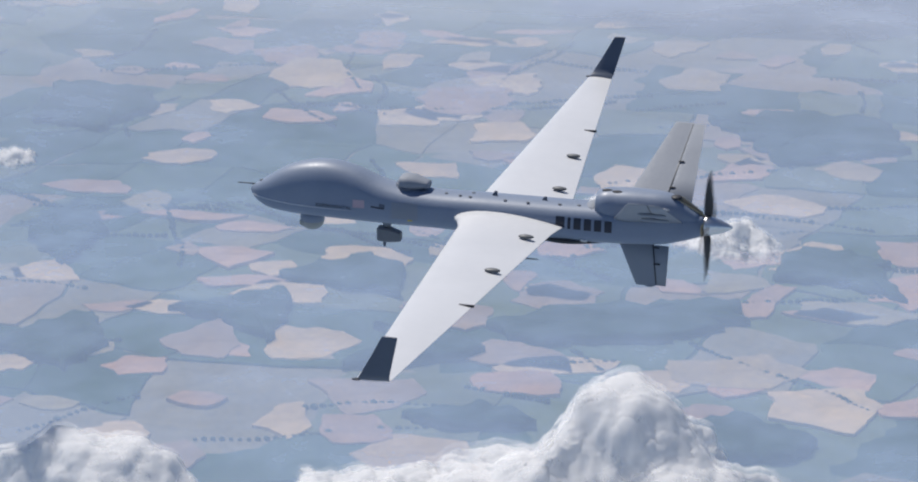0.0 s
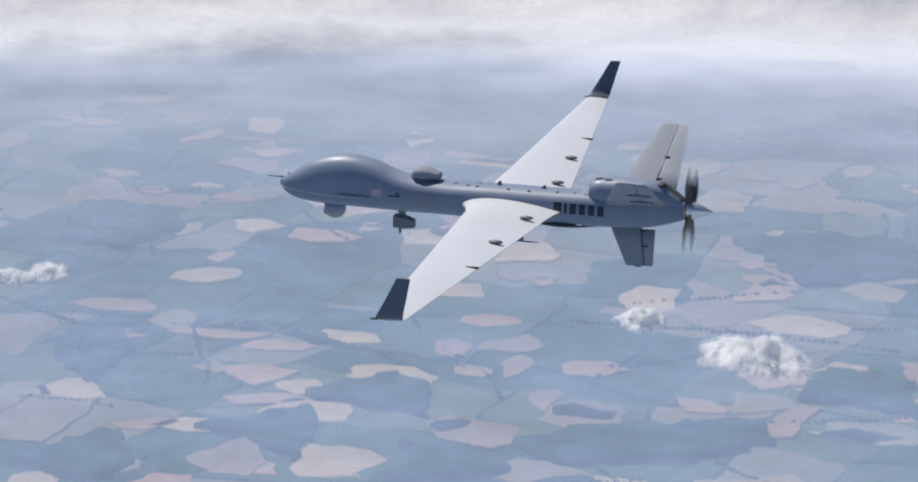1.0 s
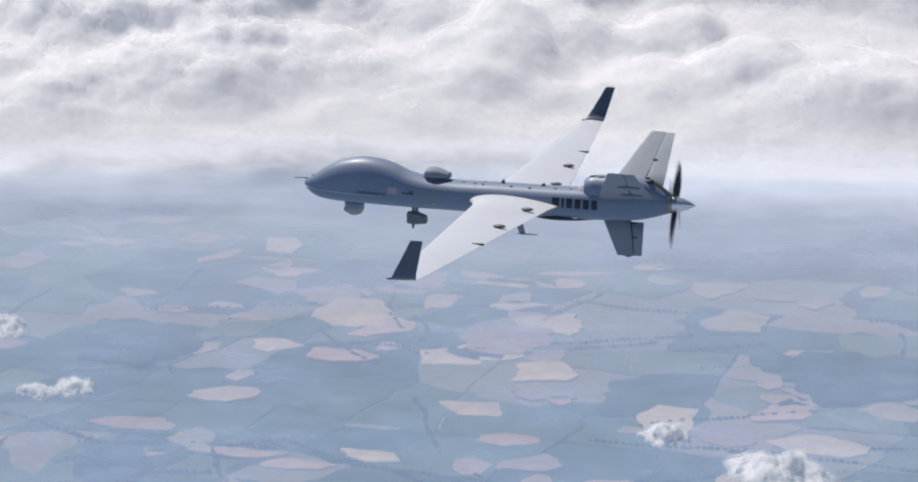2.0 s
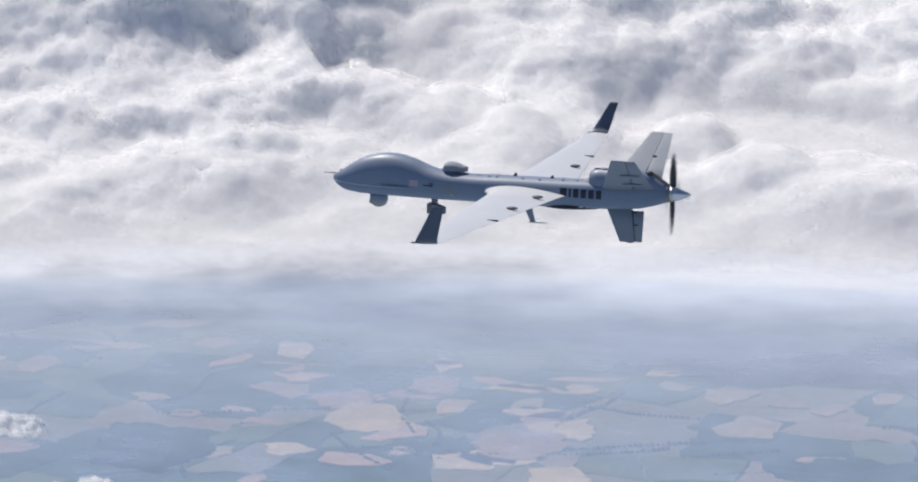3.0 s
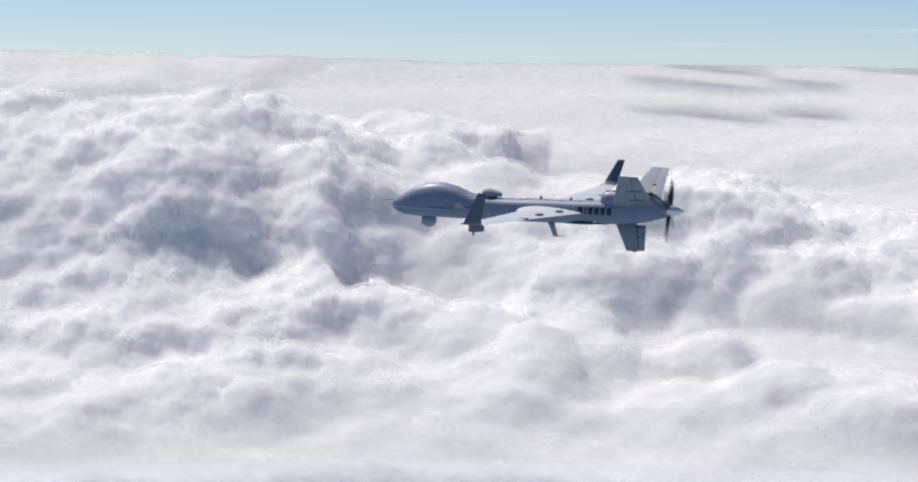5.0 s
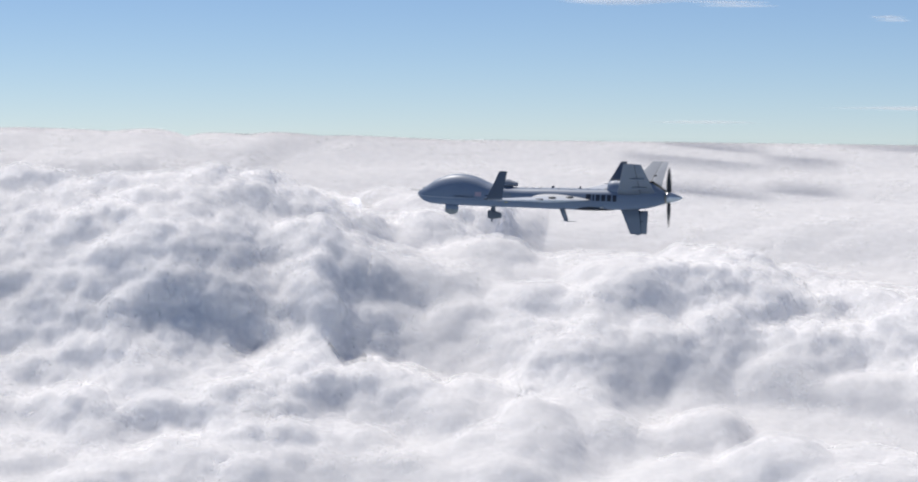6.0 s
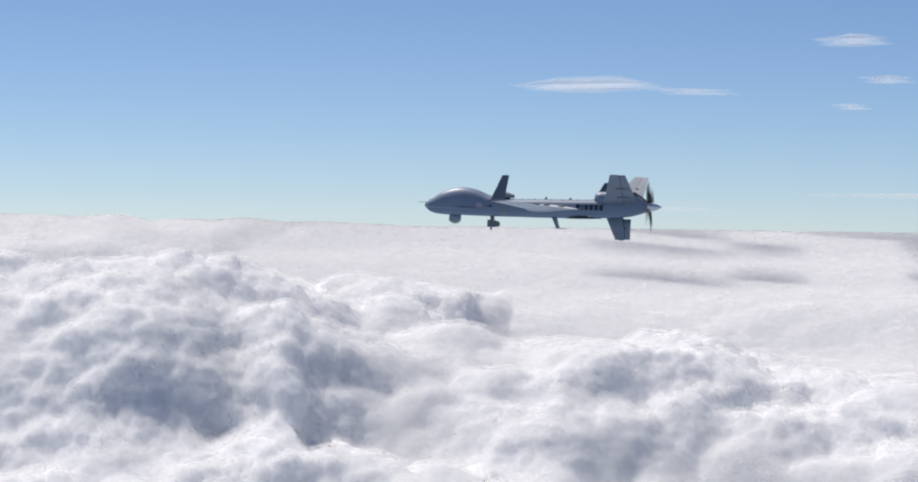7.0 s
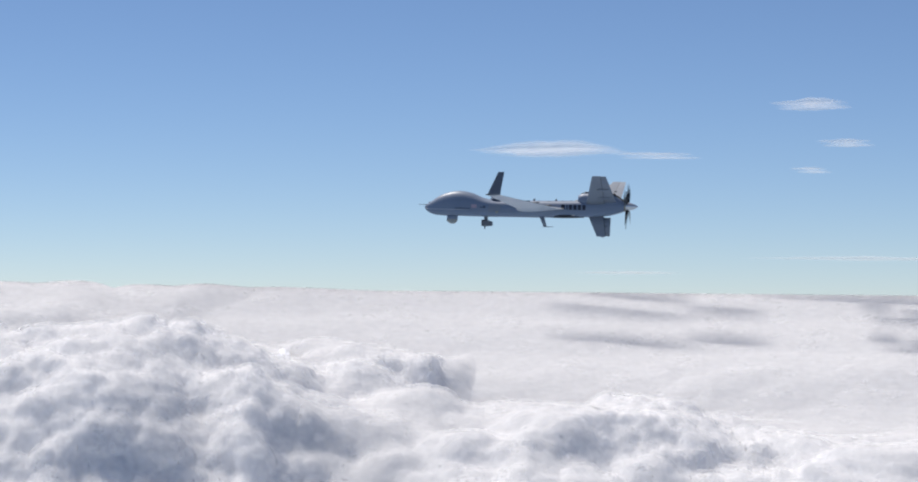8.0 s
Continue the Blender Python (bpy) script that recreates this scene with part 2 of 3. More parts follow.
def outline(n, rx, ry, turn, seed, wobble=0.28):
    """An uneven closed outline of a patch of land: a few corners joined by nearly straight, slightly ragged edges."""
    rnd = random.Random(seed)
    k = rnd.randint(5, 8)
    corners = []
    for i in range(k):
        a = 2 * math.pi * (i + rnd.uniform(-0.3, 0.3)) / k
        r = 1 + wobble * rnd.uniform(-1.2, 0.9)
        corners.append((rx * r * math.cos(a), ry * r * math.sin(a)))
    pts = []
    for i in range(n):
        f = i * k / n
        (x0, y0), (x1, y1) = corners[int(f) % k], corners[(int(f) + 1) % k]
        u = f - int(f)
        x, y = x0 + (x1 - x0) * u, y0 + (y1 - y0) * u
        v = noise.noise_vector(Vector((x * 0.07, y * 0.07, seed * 3.1)))
        x, y = x + v.x * 0.16 * rx, y + v.y * 0.16 * ry
        pts.append((x * math.cos(turn) - y * math.sin(turn), x * math.sin(turn) + y * math.cos(turn)))
    return pts


def slab(name, pts, centre, thick, material, parent):
    """A patch of land with an edge, as high as its crop stands."""
    bm = bmesh.new()
    low = [bm.verts.new((x, y, -0.5)) for x, y in pts]
    top = [bm.verts.new((x * 0.99, y * 0.99, thick)) for x, y in pts]
    bm.faces.new(top)
    for i in range(len(pts)):
        j = (i + 1) % len(pts)
        bm.faces.new((low[i], low[j], top[j], top[i]))
    ob = part(name, bm, material, parent, smooth=False)
    ob.location = (centre[0], centre[1], GROUND)
    return ob


def fields():
    """Irregular fields side by side, in rows that bend with the land."""
    rnd = random.Random(4)
    cell = 80

    def corner(i, j):
        x, y = i * cell, j * cell * 1.25
        k = noise.noise_vector(Vector((i * 0.9, j * 0.9, 3.0)))
        s = noise.noise_vector(Vector((i * 0.21, j * 0.21, 8.0)))
        return Vector((x + 32 * k.x + 115 * s.x + 0.18 * y, y + 32 * k.y + 115 * s.y, 0))

    for i in range(-26, 12):
        for j in range(12, 33):
            c = [corner(i, j), corner(i + 1, j), corner(i + 1, j + 1), corner(i, j + 1)]
            mid = sum(c, Vector()) / 4
            az = math.degrees(math.atan2(mid.x - 25, mid.y + 70))
            if not -27.5 < az < -1.5 or rnd.random() < 0.5:
                continue
            pts = []
            for a, b in zip(c, c[1:] + c[:1]):
                for u in range(5):
                    p = a.lerp(b, u / 5)
                    k = noise.noise_vector(p * 0.03)
                    p = p + Vector((k.x, k.y, 0)) * 11
                    pts.append(((p.x - mid.x) * 0.97, (p.y - mid.y) * 0.97))
            slab("field", pts, mid, rnd.uniform(0.6, 1.6), FIELD, ground)


def hedges():
    """Dark lines of trees between the fields, in one piece."""
    rnd = random.Random(11)
    bm = bmesh.new()
    for _ in range(70):
        az, r = radians(rnd.uniform(-27, -2)), rnd.uniform(1300, 2900)
        p = Vector((r * math.sin(az), r * math.cos(az), 0))
        a = rnd.choice((0.2, 1.7, 0.5, 2.2)) + rnd.uniform(-0.3, 0.3)
        for _ in range(rnd.randint(10, 34)):
            a += rnd.uniform(-0.12, 0.12)
            p = p + Vector((math.cos(a), math.sin(a), 0)) * 5.5
            s = rnd.uniform(1.2, 2.6)
            m = Matrix.Translation((p.x, p.y, GROUND + s * 0.6)) @ Matrix.Diagonal((s * 1.3, s, s, 1))
            bmesh.ops.create_icosphere(bm, subdivisions=1, radius=1, matrix=m)
    tagged(obj("hedgerow", bm, WOOD), "dark green hedgerow lines between the farm fields", "hedge", kind="stuff")


def woods(rows):
    """Woods with a bumpy canopy."""
    for s, (x, y, rx, ry) in enumerate(rows):
        bm = bmesh.new()
        pts = outline(64, rx, ry, 0.15, s + 50, 0.5)
        rings = []
        for k, (q, h) in enumerate(((1.0, -1), (0.99, 6), (0.9, 8), (0.65, 9), (0.42, 9), (0.2, 9), (0.03, 9))):
            rings.append([(px * q, py * q, h + (4 * noise.noise(Vector((px * q * 0.08, py * q * 0.08, s))) if h > 0 else 0)) for px, py in pts])
        bm = loft(rings)
        ob = obj("woodland", bm, WOOD)
        ob.location = (x, y, GROUND)
        tagged(ob, "dark green block of woodland between hazy fields", "woodland", "woods on the farmland")


fields()
hedges()
for s, (x, y, rx, ry) in enumerate(((-656, 1717, 19, 30), (-438, 1441, 36, 38), (-468, 2176, 45, 42), (-653, 2160, 51, 73), (-163, 1841, 38, 33), (-144, 1457, 43, 35), (-78, 1410, 41, 39), (-122, 1719, 31, 32))):
    slab("stubble_field", outline(40, rx, ry, 0.2, s, 0.3), (x, y), 2.2, STUBBLE, ground)
for s, (x, y, rx, ry) in enumerate(((-502, 1418, 24, 47), (-492, 2106, 55, 54), (-361, 1288, 27, 31), (-277, 1398, 38, 30), (-189, 2118, 46, 21), (-633, 2322, 24, 41), (-471, 1320, 19, 15), (-609, 1690, 37, 14), (-545, 1603, 31, 26))):
    slab("ploughed_field", outline(40, rx, ry, 0.2, s + 20, 0.3), (x, y), 2.6, PLOUGH, ground)
rnd_patch = random.Random(33)
for s in range(150):
    az, r = radians(rnd_patch.uniform(-27, -2)), rnd_patch.uniform(1250, 2700)
    kind = rnd_patch.random()
    slab("stubble_field" if kind < 0.5 else "ploughed_field", outline(36, rnd_patch.uniform(12, 42), rnd_patch.uniform(10, 42), rnd_patch.uniform(-0.4, 0.5), s + 200, 0.38), (38 + r * math.sin(az), -54 + r * math.cos(az)), 1.9, STUBBLE if kind < 0.5 else PLOUGH, ground)
woods(((-494, 1481, 39, 53), (-239, 1525, 90, 49), (-161, 2033, 78, 76), (-361, 1444, 43, 42), (-593, 1392, 40, 62), (-440, 1589, 47, 50), (-699, 1621, 45, 56), (-807, 2000, 54, 81), (-118, 1348, 36, 35), (-289, 1332, 37, 32), (-91, 1670, 43, 51)))


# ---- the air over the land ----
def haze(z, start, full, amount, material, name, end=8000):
    """A flat sheet tinted to imitate haze, from a distance at which it begins to one at which it is full."""
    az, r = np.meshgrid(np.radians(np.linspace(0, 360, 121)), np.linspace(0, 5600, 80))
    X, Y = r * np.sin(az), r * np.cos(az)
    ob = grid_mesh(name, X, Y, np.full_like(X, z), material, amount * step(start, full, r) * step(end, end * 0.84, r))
    return tagged(ob, "thin tinted sheet imitating blue haze over the farmland", "haze", kind="structure")


# sheets added to blue and pale the far land as deep air would
haze(-532, -2, -1, 0.32, HAZE, "haze_sheet_1")
haze(-545, -2, -1, 0.52, HAZE_PATCHY, "haze_sheet_2")
haze(-508, 1600, 2800, 0.60, HAZE_PALE, "haze_sheet_3", 3200)


# ---- clouds ----
TABLE = np.random.default_rng(5).random((3, 32, 32, 32)).astype(np.float32)


def heads(p, seed):
    """Rounded heads in space that meet in creases, 0 to 1."""
    c, sn = math.cos(seed * 1.3), math.sin(seed * 1.3)          # each size of head on a grid turned its own way
    q = np.stack([p[..., 0] * c - p[..., 1] * sn + seed * 3.7, p[..., 0] * sn + p[..., 1] * c, p[..., 2] + seed * 1.9], -1).astype(np.float32)
    base = np.floor(q - 0.5).astype(np.int32)
    best = np.zeros(q.shape[:-1], np.float32)
    for dx in (0, 1):
        for dy in (0, 1):
            for dz in (0, 1):
                i = base + np.array((dx, dy, dz), np.int32)
                w = i & 31
                d2 = np.zeros_like(best)
                for k in range(3):
                    d2 += (q[..., k] - i[..., k] - 0.2 - 0.6 * TABLE[k][w[..., 0], w[..., 1], w[..., 2]]) ** 2
                best += np.clip(1 - d2 / 0.62, 0, 1) ** 4
    return best ** 0.25


def normals_of(P):
    n = np.cross(np.gradient(P, axis=1), np.gradient(P, axis=0))
    n /= np.linalg.norm(n, axis=-1, keepdims=True) + 1e-9
    return n * np.sign(np.median(n[..., 2]))


# long ridges of the cloud bank, far to near; along each: place across (degrees), height of the crest (degrees), how tall (m), reach of the front (m)
RIDGES = (
    (90, ((-14, -0.25, 30, 100), (-5.4, -0.25, 30, 100), (-4.4, -0.5, 5, 120), (15, -0.7, 3, 120))),
    (120, ((-14, -0.55, 36, 110), (-8, -0.5, 38, 110), (-5, -0.75, 10, 130), (0, -0.9, 12, 160), (15, -0.9, 6, 160))),
    (130, ((-14, -1.7, 2, 160), (-4.0, -1.75, 4, 160), (-3.0, -1.5, 80, 150), (-1.3, -1.3, 95, 150), (0.6, -1.6, 85, 150), (1.6, -2.1, 14, 160), (4.5, -1.9, 8, 160), (7, -2.0, 16, 160), (15, -1.8, 8, 160))),
    (240, ((-14, -0.95, 250, 430), (-9.4, -1.05, 255, 430), (-6.2, -1.05, 250, 430), (-5.3, -1.15, 240, 420), (-3.9, -1.65, 205, 400), (-2.7, -2.1, 150, 460), (-1.2, -2.4, 125, 480), (0.2, -2.7, 115, 460), (1.4, -3.3, 115, 380), (2.6, -3.4, 130, 300), (4.4, -3.3, 125, 280), (6.6, -3.65, 110, 270), (9.4, -4.1, 80, 270), (15, -4.6, 60, 270))),
    (150, ((-14, -5.0, 40, 220), (-6.5, -4.8, 10, 220), (-3.8, -4.1, 18, 220), (-2.4, -3.9, 50, 260), (0.5, -4.4, 58, 260), (3.0, -4.9, 60, 240), (5.4, -4.9, 58, 220), (7.0, -5.6, 20, 190), (15, -6.2, 8, 190))),
    (190, ((-14, -5.5, 90, 600), (-10.2, -5.3, 92, 600), (-9.0, -4.85, 100, 600), (-8.0, -4.85, 100, 600), (-6.8, -5.2, 92, 600), (-5.8, -5.3, 90, 600), (-4.6, -5.1, 92, 580), (-3.6, -4.45, 105, 520), (-2.2, -4.95, 85, 420), (-1.0, -5.9, 55, 320), (1.4, -5.2, 80, 280), (3.0, -5.3, 80, 280), (4.2, -6.3, 30, 260), (15, -7.4, 8, 260))),
    (140, ((-14, -7.4, 8, 220), (-3.8, -7.0, 10, 220), (-2.6, -6.0, 75, 210), (-0.6, -6.4, 85, 210), (1.0, -6.1, 90, 210), (2.6, -6.8, 50, 200), (3.6, -6.9, 40, 220), (4.6, -6.5, 52, 220), (5.8, -6.5, 48, 220), (6.6, -7.2, 18, 180), (15, -7.5, 6, 180))),
    (110, ((-14, -7.5, 60, 300), (-8, -7.2, 66, 300), (-4, -7.7, 52, 280), (0, -7.6, 60, 280), (3, -8.0, 50, 260), (7, -7.3, 66, 280), (10, -7.6, 60, 280), (15, -7.6, 60, 280))),
)


def cloud_bank():
    """The sheet of cumulus that rises towards the horizon: ridge behind ridge, each with a gentle back and a rounded, billowing front."""
    rows, cols = 1120, 780
    u = np.linspace(0, 1, rows)
    az, r = np.meshgrid(np.radians(np.linspace(-28.2, -1.2, cols)), 2350 + 2550 * u)
    X, Y = 10 + r * np.sin(az), -90 + r * np.cos(az)

    def level(r):                                # degrees below the horizon
        v = (r - 2350) / 2550
        return -12.4 * (1 - 0.35 * step(0, 1, v) - 0.65 * v) - 0.35

    el = level(r)
    Z = r * np.tan(np.radians(el))
    near = np.clip(-el / 3.0, 0.25, 1)
    wx, wy = layered(X / 330, Y / 330, 31, 2) - 0.5, layered(X / 330, Y / 330, 47, 2) - 0.5
    a = np.degrees(az) + 14.5 + 1.2 * wx * near
    rr = r + 200 * wy * near
    far = np.linspace(2350, 4900, 2000)
    h, lump = np.zeros_like(X), np.zeros_like(X)
    for back, crest in RIDGES:
        ca, ce, ct, cf = np.array(crest).T
        e, tall, reach = (np.interp(a, ca, q) for q in (ce, ct, cf))
        tall = tall * (0.88 + 0.24 * layered(a * 0.6, a * 0 + back, int(back), 1))
        at = np.interp(e - np.degrees(0.95 * tall / 3600), level(far), far)
        d = rr - at
        front = np.clip(1 - (d / reach) ** 2, 0, 1) ** 0.95
        rear = np.clip(1 - (d / (back * 1.6)) ** 2, 0, 1) ** 1.3
        dome = np.where(d < 0, front, rear)
        h = h + (tall * dome) ** 5
        lump = np.maximum(lump, np.clip(tall / 70, 0, 1) * (0.3 * step(0, 0.4, dome) + 0.7 * step(0.55, 0.95, dome)))
    h = h ** 0.2
    side = np.degrees(az) + 14.5
    foot = el + 2.2 * (layered(X / 300, Y / 300, 21, 5) - 0.5) + 0.07 * np.clip(side + 4, 0, 12)
    soft = step(-9.8, -7.9, foot)
    h = h * (0.15 + 0.85 * soft)
    patch = 0.35 + 0.65 * step(0.38, 0.62, layered(X / 420, Y / 420, 88, 3))
    face = step(3, 60, h)
    coarse = (0.12 + 0.88 * face) * (0.05 + 0.95 * soft) * near
    rough = (0.12 + 0.3 * face * patch + 0.58 * lump * patch) * (0.05 + 0.95 * soft) * near
    h = h + 16 * rough * (domes(X / 210 + 3 * wx, Y / 210 + 3 * wy, 1) - 0.5)
    rim = step(-0.9, -0.35, el)
    h = h * (1 - 0.7 * rim) + rim * (r * np.tan(np.radians(0.26)) + 20 * (domes(X / 90, Y / 90, 12) - 0.4) * step(0.5, -6.5, np.degrees(az) + 14.5))
    P = np.stack([X, Y, Z + h], -1)
    warp = np.stack([wx, wy, wx - wy], -1) * 60
    for size, amp, seed in ((190, 32, 2), (110, 19, 3), (62, 12, 4), (34, 8.0, 6), (18, 4.4, 8), (9.5, 2.1, 9)):
        k = (heads((P + warp) / size, seed) - 0.6) * amp * (coarse if size > 100 else rough) * (1 - 0.6 * rim)
        P = P + normals_of(P) * k[..., None]
    dens = 1.4 * step(-11.3, -8.2, foot)
    first = int(np.argmax(el[:, 0] > -12.4))
    P, dens = P[first:], dens[first:]
    ob = grid_mesh("cloud_bank", P[..., 0], P[..., 1], P[..., 2], CLOUD, dens)
    tagged(ob, "broad bank of bright white billowing cumulus cloud below", "cloud", kind="structure")
    n = normals_of(P)
    q = (P + n * 6 * near[first:, :, None])[::2, ::2]
    ob = grid_mesh("cloud_mist", q[..., 0], q[..., 1], q[..., 2], MIST, np.minimum(1, dens)[::2, ::2])
    tagged(ob, "thin veil of mist on the cloud tops", "cloud", kind="structure")


def cumulus(centre, size, seed, label, count=26, thick=1.3):
    """A single heap cloud: rounded heads pressed together, ragged and thin at the foot, under coats of thinner mist."""
    rnd = random.Random(seed)
    n = 230
    X, Y = np.meshgrid(np.linspace(-1.45, 1.45, n) * size[0], np.linspace(-1.45, 1.45, n) * size[1])
    s = size[2]
    wx, wy = layered(X / s * 1.2, Y / s * 1.2, seed, 5) - 0.5, layered(X / s * 1.2, Y / s * 1.2, seed + 40, 5) - 0.5
    x, y = X + s * 1.1 * wx, Y + s * 1.1 * wy
    h = np.zeros_like(X)
    for i in range(count):
        a, q = rnd.uniform(0, 6.28), rnd.random() ** 0.6 * 0.85
        px, py = math.cos(a) * q * size[0], math.sin(a) * q * size[1]
        tall = s * (1.05 - 0.75 * q) * rnd.uniform(0.6, 1.0)
        rad = s * rnd.uniform(0.55, 0.95) * (1.1 - 0.4 * q)
        h = h + (tall * np.clip(1 - ((x - px) ** 2 + (y - py) ** 2) / rad ** 2, 0, 1) ** 0.7) ** 4
    h = h ** 0.25
    P = np.stack([X, Y, h - s * 0.15], -1)
    for c, amp, k in ((0.5, 0.12, 1), (0.25, 0.04, 2), (0.12, 0.012, 3)):
        P = P + normals_of(P) * ((heads((P + np.stack([wx, wy, wx], -1) * 0.3 * s) / (s * c), seed + k) - 0.5) * amp * s * step(0, 0.3 * s, h))[..., None]
    cover = step(0.1 * s, 0.6 * s, h) * step(1.35, 0.75, np.hypot(x / size[0], y / size[1])) * thick
    cover = np.where(cover < 0.08, 0, cover) * np.maximum(step(0.15, 0.6, normals_of(P)[..., 2]), step(0.45 * s, 0.75 * s, h))
    cloud = grid_mesh("cumulus_cloud", P[..., 0], P[..., 1], P[..., 2], PUFF, cover)
    q = P + np.array((0, -0.05, 0.09)) * s
    mist = grid_mesh("mist", q[..., 0], q[..., 1], q[..., 2], PUFF_MIST, np.minimum(1, cover))
    mist.parent = cloud
    cloud.location = centre
    return tagged(cloud, label, "cloud", "heap clouds over the land")


cloud_bank()
cumulus((-160, 1070, -489), (96, 62, 55), 3, "large white heap cloud above the hazy fields", 26, 1.4)
cumulus((-413, 995, -489), (79, 50, 41), 4, "white heap cloud with a soft ragged top", 26, 1.4)
cumulus((-273, 1041, -494), (84, 46, 26), 5, "low white heap cloud beneath a taller one", 26, 1.3)
cumulus((-91, 938, -308), (26, 19, 21), 6, "small white puff of cloud over dark woods", 14, 1.1)
cumulus((-137, 934, -292), (13, 11, 11), 7, "tiny white puff of cloud over the fields", 12, 1.0)
cumulus((-401, 908, -286), (8, 8, 13), 8, "tiny upright puff of cloud over the fields", 12, 1.0)
cumulus((-417, 901, -286), (8, 6, 9), 9, "faint tiny puff of cloud over the fields", 12, 0.8)
cumulus((-512, 1054, -304), (17, 14, 20), 13, "small ragged white puff of cloud by itself", 14, 1.3)


def wisp(centre, length, height, seed, label):
    """A lens-shaped streak of thin high cloud with a feathered edge."""
    rows, seg = 90, 32
    u = np.linspace(-1, 1, rows)
    top = (1 - np.abs(u) ** 1.6) * (0.5 + layered(u * 2.2 + seed * 7, u * 0, seed))
    low = (1 - np.abs(u) ** 1.6) * (0.35 + 0.6 * layered(u * 2.2 + seed * 3, u * 0 + 4, seed))
    mid = 0.35 * (layered(u * 1.3 + seed, u * 0 + 9, seed) - 0.5)
    ang = np.linspace(0, 2 * math.pi, seg + 1)
    c, sn = np.cos(ang)[None], np.sin(ang)[None]
    Z = height * 0.55 * (mid[:, None] + np.where(sn > 0, top[:, None], low[:, None]) * sn)
    X = np.repeat(u[:, None] * length * 0.55, seg + 1, 1)
    Y = 90 * c * np.ones_like(X)
    cover = (1 - sn ** 2) * (1 - np.abs(u[:, None]) ** 2) ** 0.7 * np.ones_like(X)
    ob = grid_mesh("wisp_cloud", X, Y, Z, WISP, cover)
    ob.location = centre
    return tagged(ob, label, "cloud", "high thin clouds")


wisp((-927, 4673, 276), 277, 36, 1, "bright lens-shaped white cloud in the blue sky")
wisp((-719, 4709, 267), 150, 9, 2, "thin white streak trailing off a lens cloud")
wisp((-414, 4737, 367), 138, 23, 3, "faint feathery white cloud in the blue sky")
wisp((-346, 4748, 293), 96, 11, 4, "faint short white cloud streak")
wisp((-414, 4746, 239), 64, 7, 5, "faint tiny white cloud streak")
wisp((-321, 4872, 65), 447, 12, 6, "long low white cloud streak near the horizon")
wisp((-782, 4814, 33), 213, 9, 7, "faint low cloud streak near the horizon")


# ---- the aircraft ----
drone = new("drone_aircraft")
tagged(drone, "pale grey long-winged unmanned aircraft with pusher propeller, flying level", "aircraft")

BODY = [(0.0, 0.03, 0.02, -0.05, -0.02), (0.07, 0.14, 0.09, -0.15, -0.03), (0.18, 0.235, 0.165, -0.25, -0.04), (0.42, 0.35, 0.32, -0.38, -0.06), (0.88, 0.48, 0.61, -0.46, -0.08), (1.44, 0.56, 0.80, -0.49, -0.10), (2.0, 0.59, 0.855, -0.50, -0.11),
        (2.64, 0.585, 0.74, -0.52, -0.12), (3.26, 0.57, 0.49, -0.535, -0.12), (3.8, 0.56, 0.37, -0.545, -0.12), (4.4, 0.555, 0.325, -0.55, -0.12), (6.0, 0.55, 0.325, -0.58, -0.12), (8.4, 0.54, 0.33, -0.57, -0.12), (9.4, 0.50, 0.36, -0.54, -0.1), (10.15, 0.43, 0.36, -0.48, -0.06), (10.7, 0.32, 0.30, -0.34, -0.01), (11.02, 0.245, 0.245, -0.235, 0.0)]
fuselage = part("fuselage", loft(hull(BODY, 150, 48, 2.5)), PAINT, drone)

# chine along the nose, belly seam and panel lines
def ridge_line(side):
    rings = []
    for x, w, zt, zb, zc in smooth_table(BODY, 150):
        if 0.1 < x < 3.0:
            y = side * (w - 0.004)
            k = 0.016 * min(1, (3.0 - x) / 1.5)
            rings.append([(x, y, zc + k - 0.06), (x, y + side * k, zc - 0.06), (x, y, zc - k - 0.06), (x, y - side * 0.05, zc - 0.06)])
    return loft(rings)


# white wing paint on the chine puts its highlight into the colour
for side in (-1, 1):
    part("chine", ridge_line(side), WING, drone, "raised chine along the nose, its highlight painted white")


def ring_line(x0, x1, grow, material, name):
    """A narrow band round the body."""
    rows = [r for r in smooth_table(BODY, 400)]
    rings = []
    for x in np.linspace(x0, x1, 3):
        _, w, zt, zb, zc = min(rows, key=lambda r: abs(r[0] - x))
        rings.append([(x, p[1] * grow, zc + (p[2] - zc) * grow) for p in hull([(x, w, zt, zb, zc), (x + 0.01, w, zt, zb, zc)], 2, 48)[0]])
    return part(name, loft(rings), material, drone)


for x in (3.62, 4.75):
    ring_line(x, x + 0.012, 1.0035, FIN, "panel_seam")
ring_line(10.96, 11.03, 1.012, BRASS, "spinner_collar")

# engine cowl on the back
COWL = [(8.50, 0.36, 0.62, 0.10, 0.30), (8.62, 0.41, 0.68, 0.05, 0.30), (9.0, 0.45, 0.73, 0.0, 0.28), (9.6, 0.46, 0.74, -0.05, 0.26), (10.2, 0.40, 0.69, -0.1, 0.22), (10.45, 0.34, 0.60, -0.1, 0.18), (10.9, 0.25, 0.30, -0.1, 0.05)]
cowl = part("engine_cowl", loft(hull(COWL, 40, 40, 2.5, 2.4)), PAINT, drone)
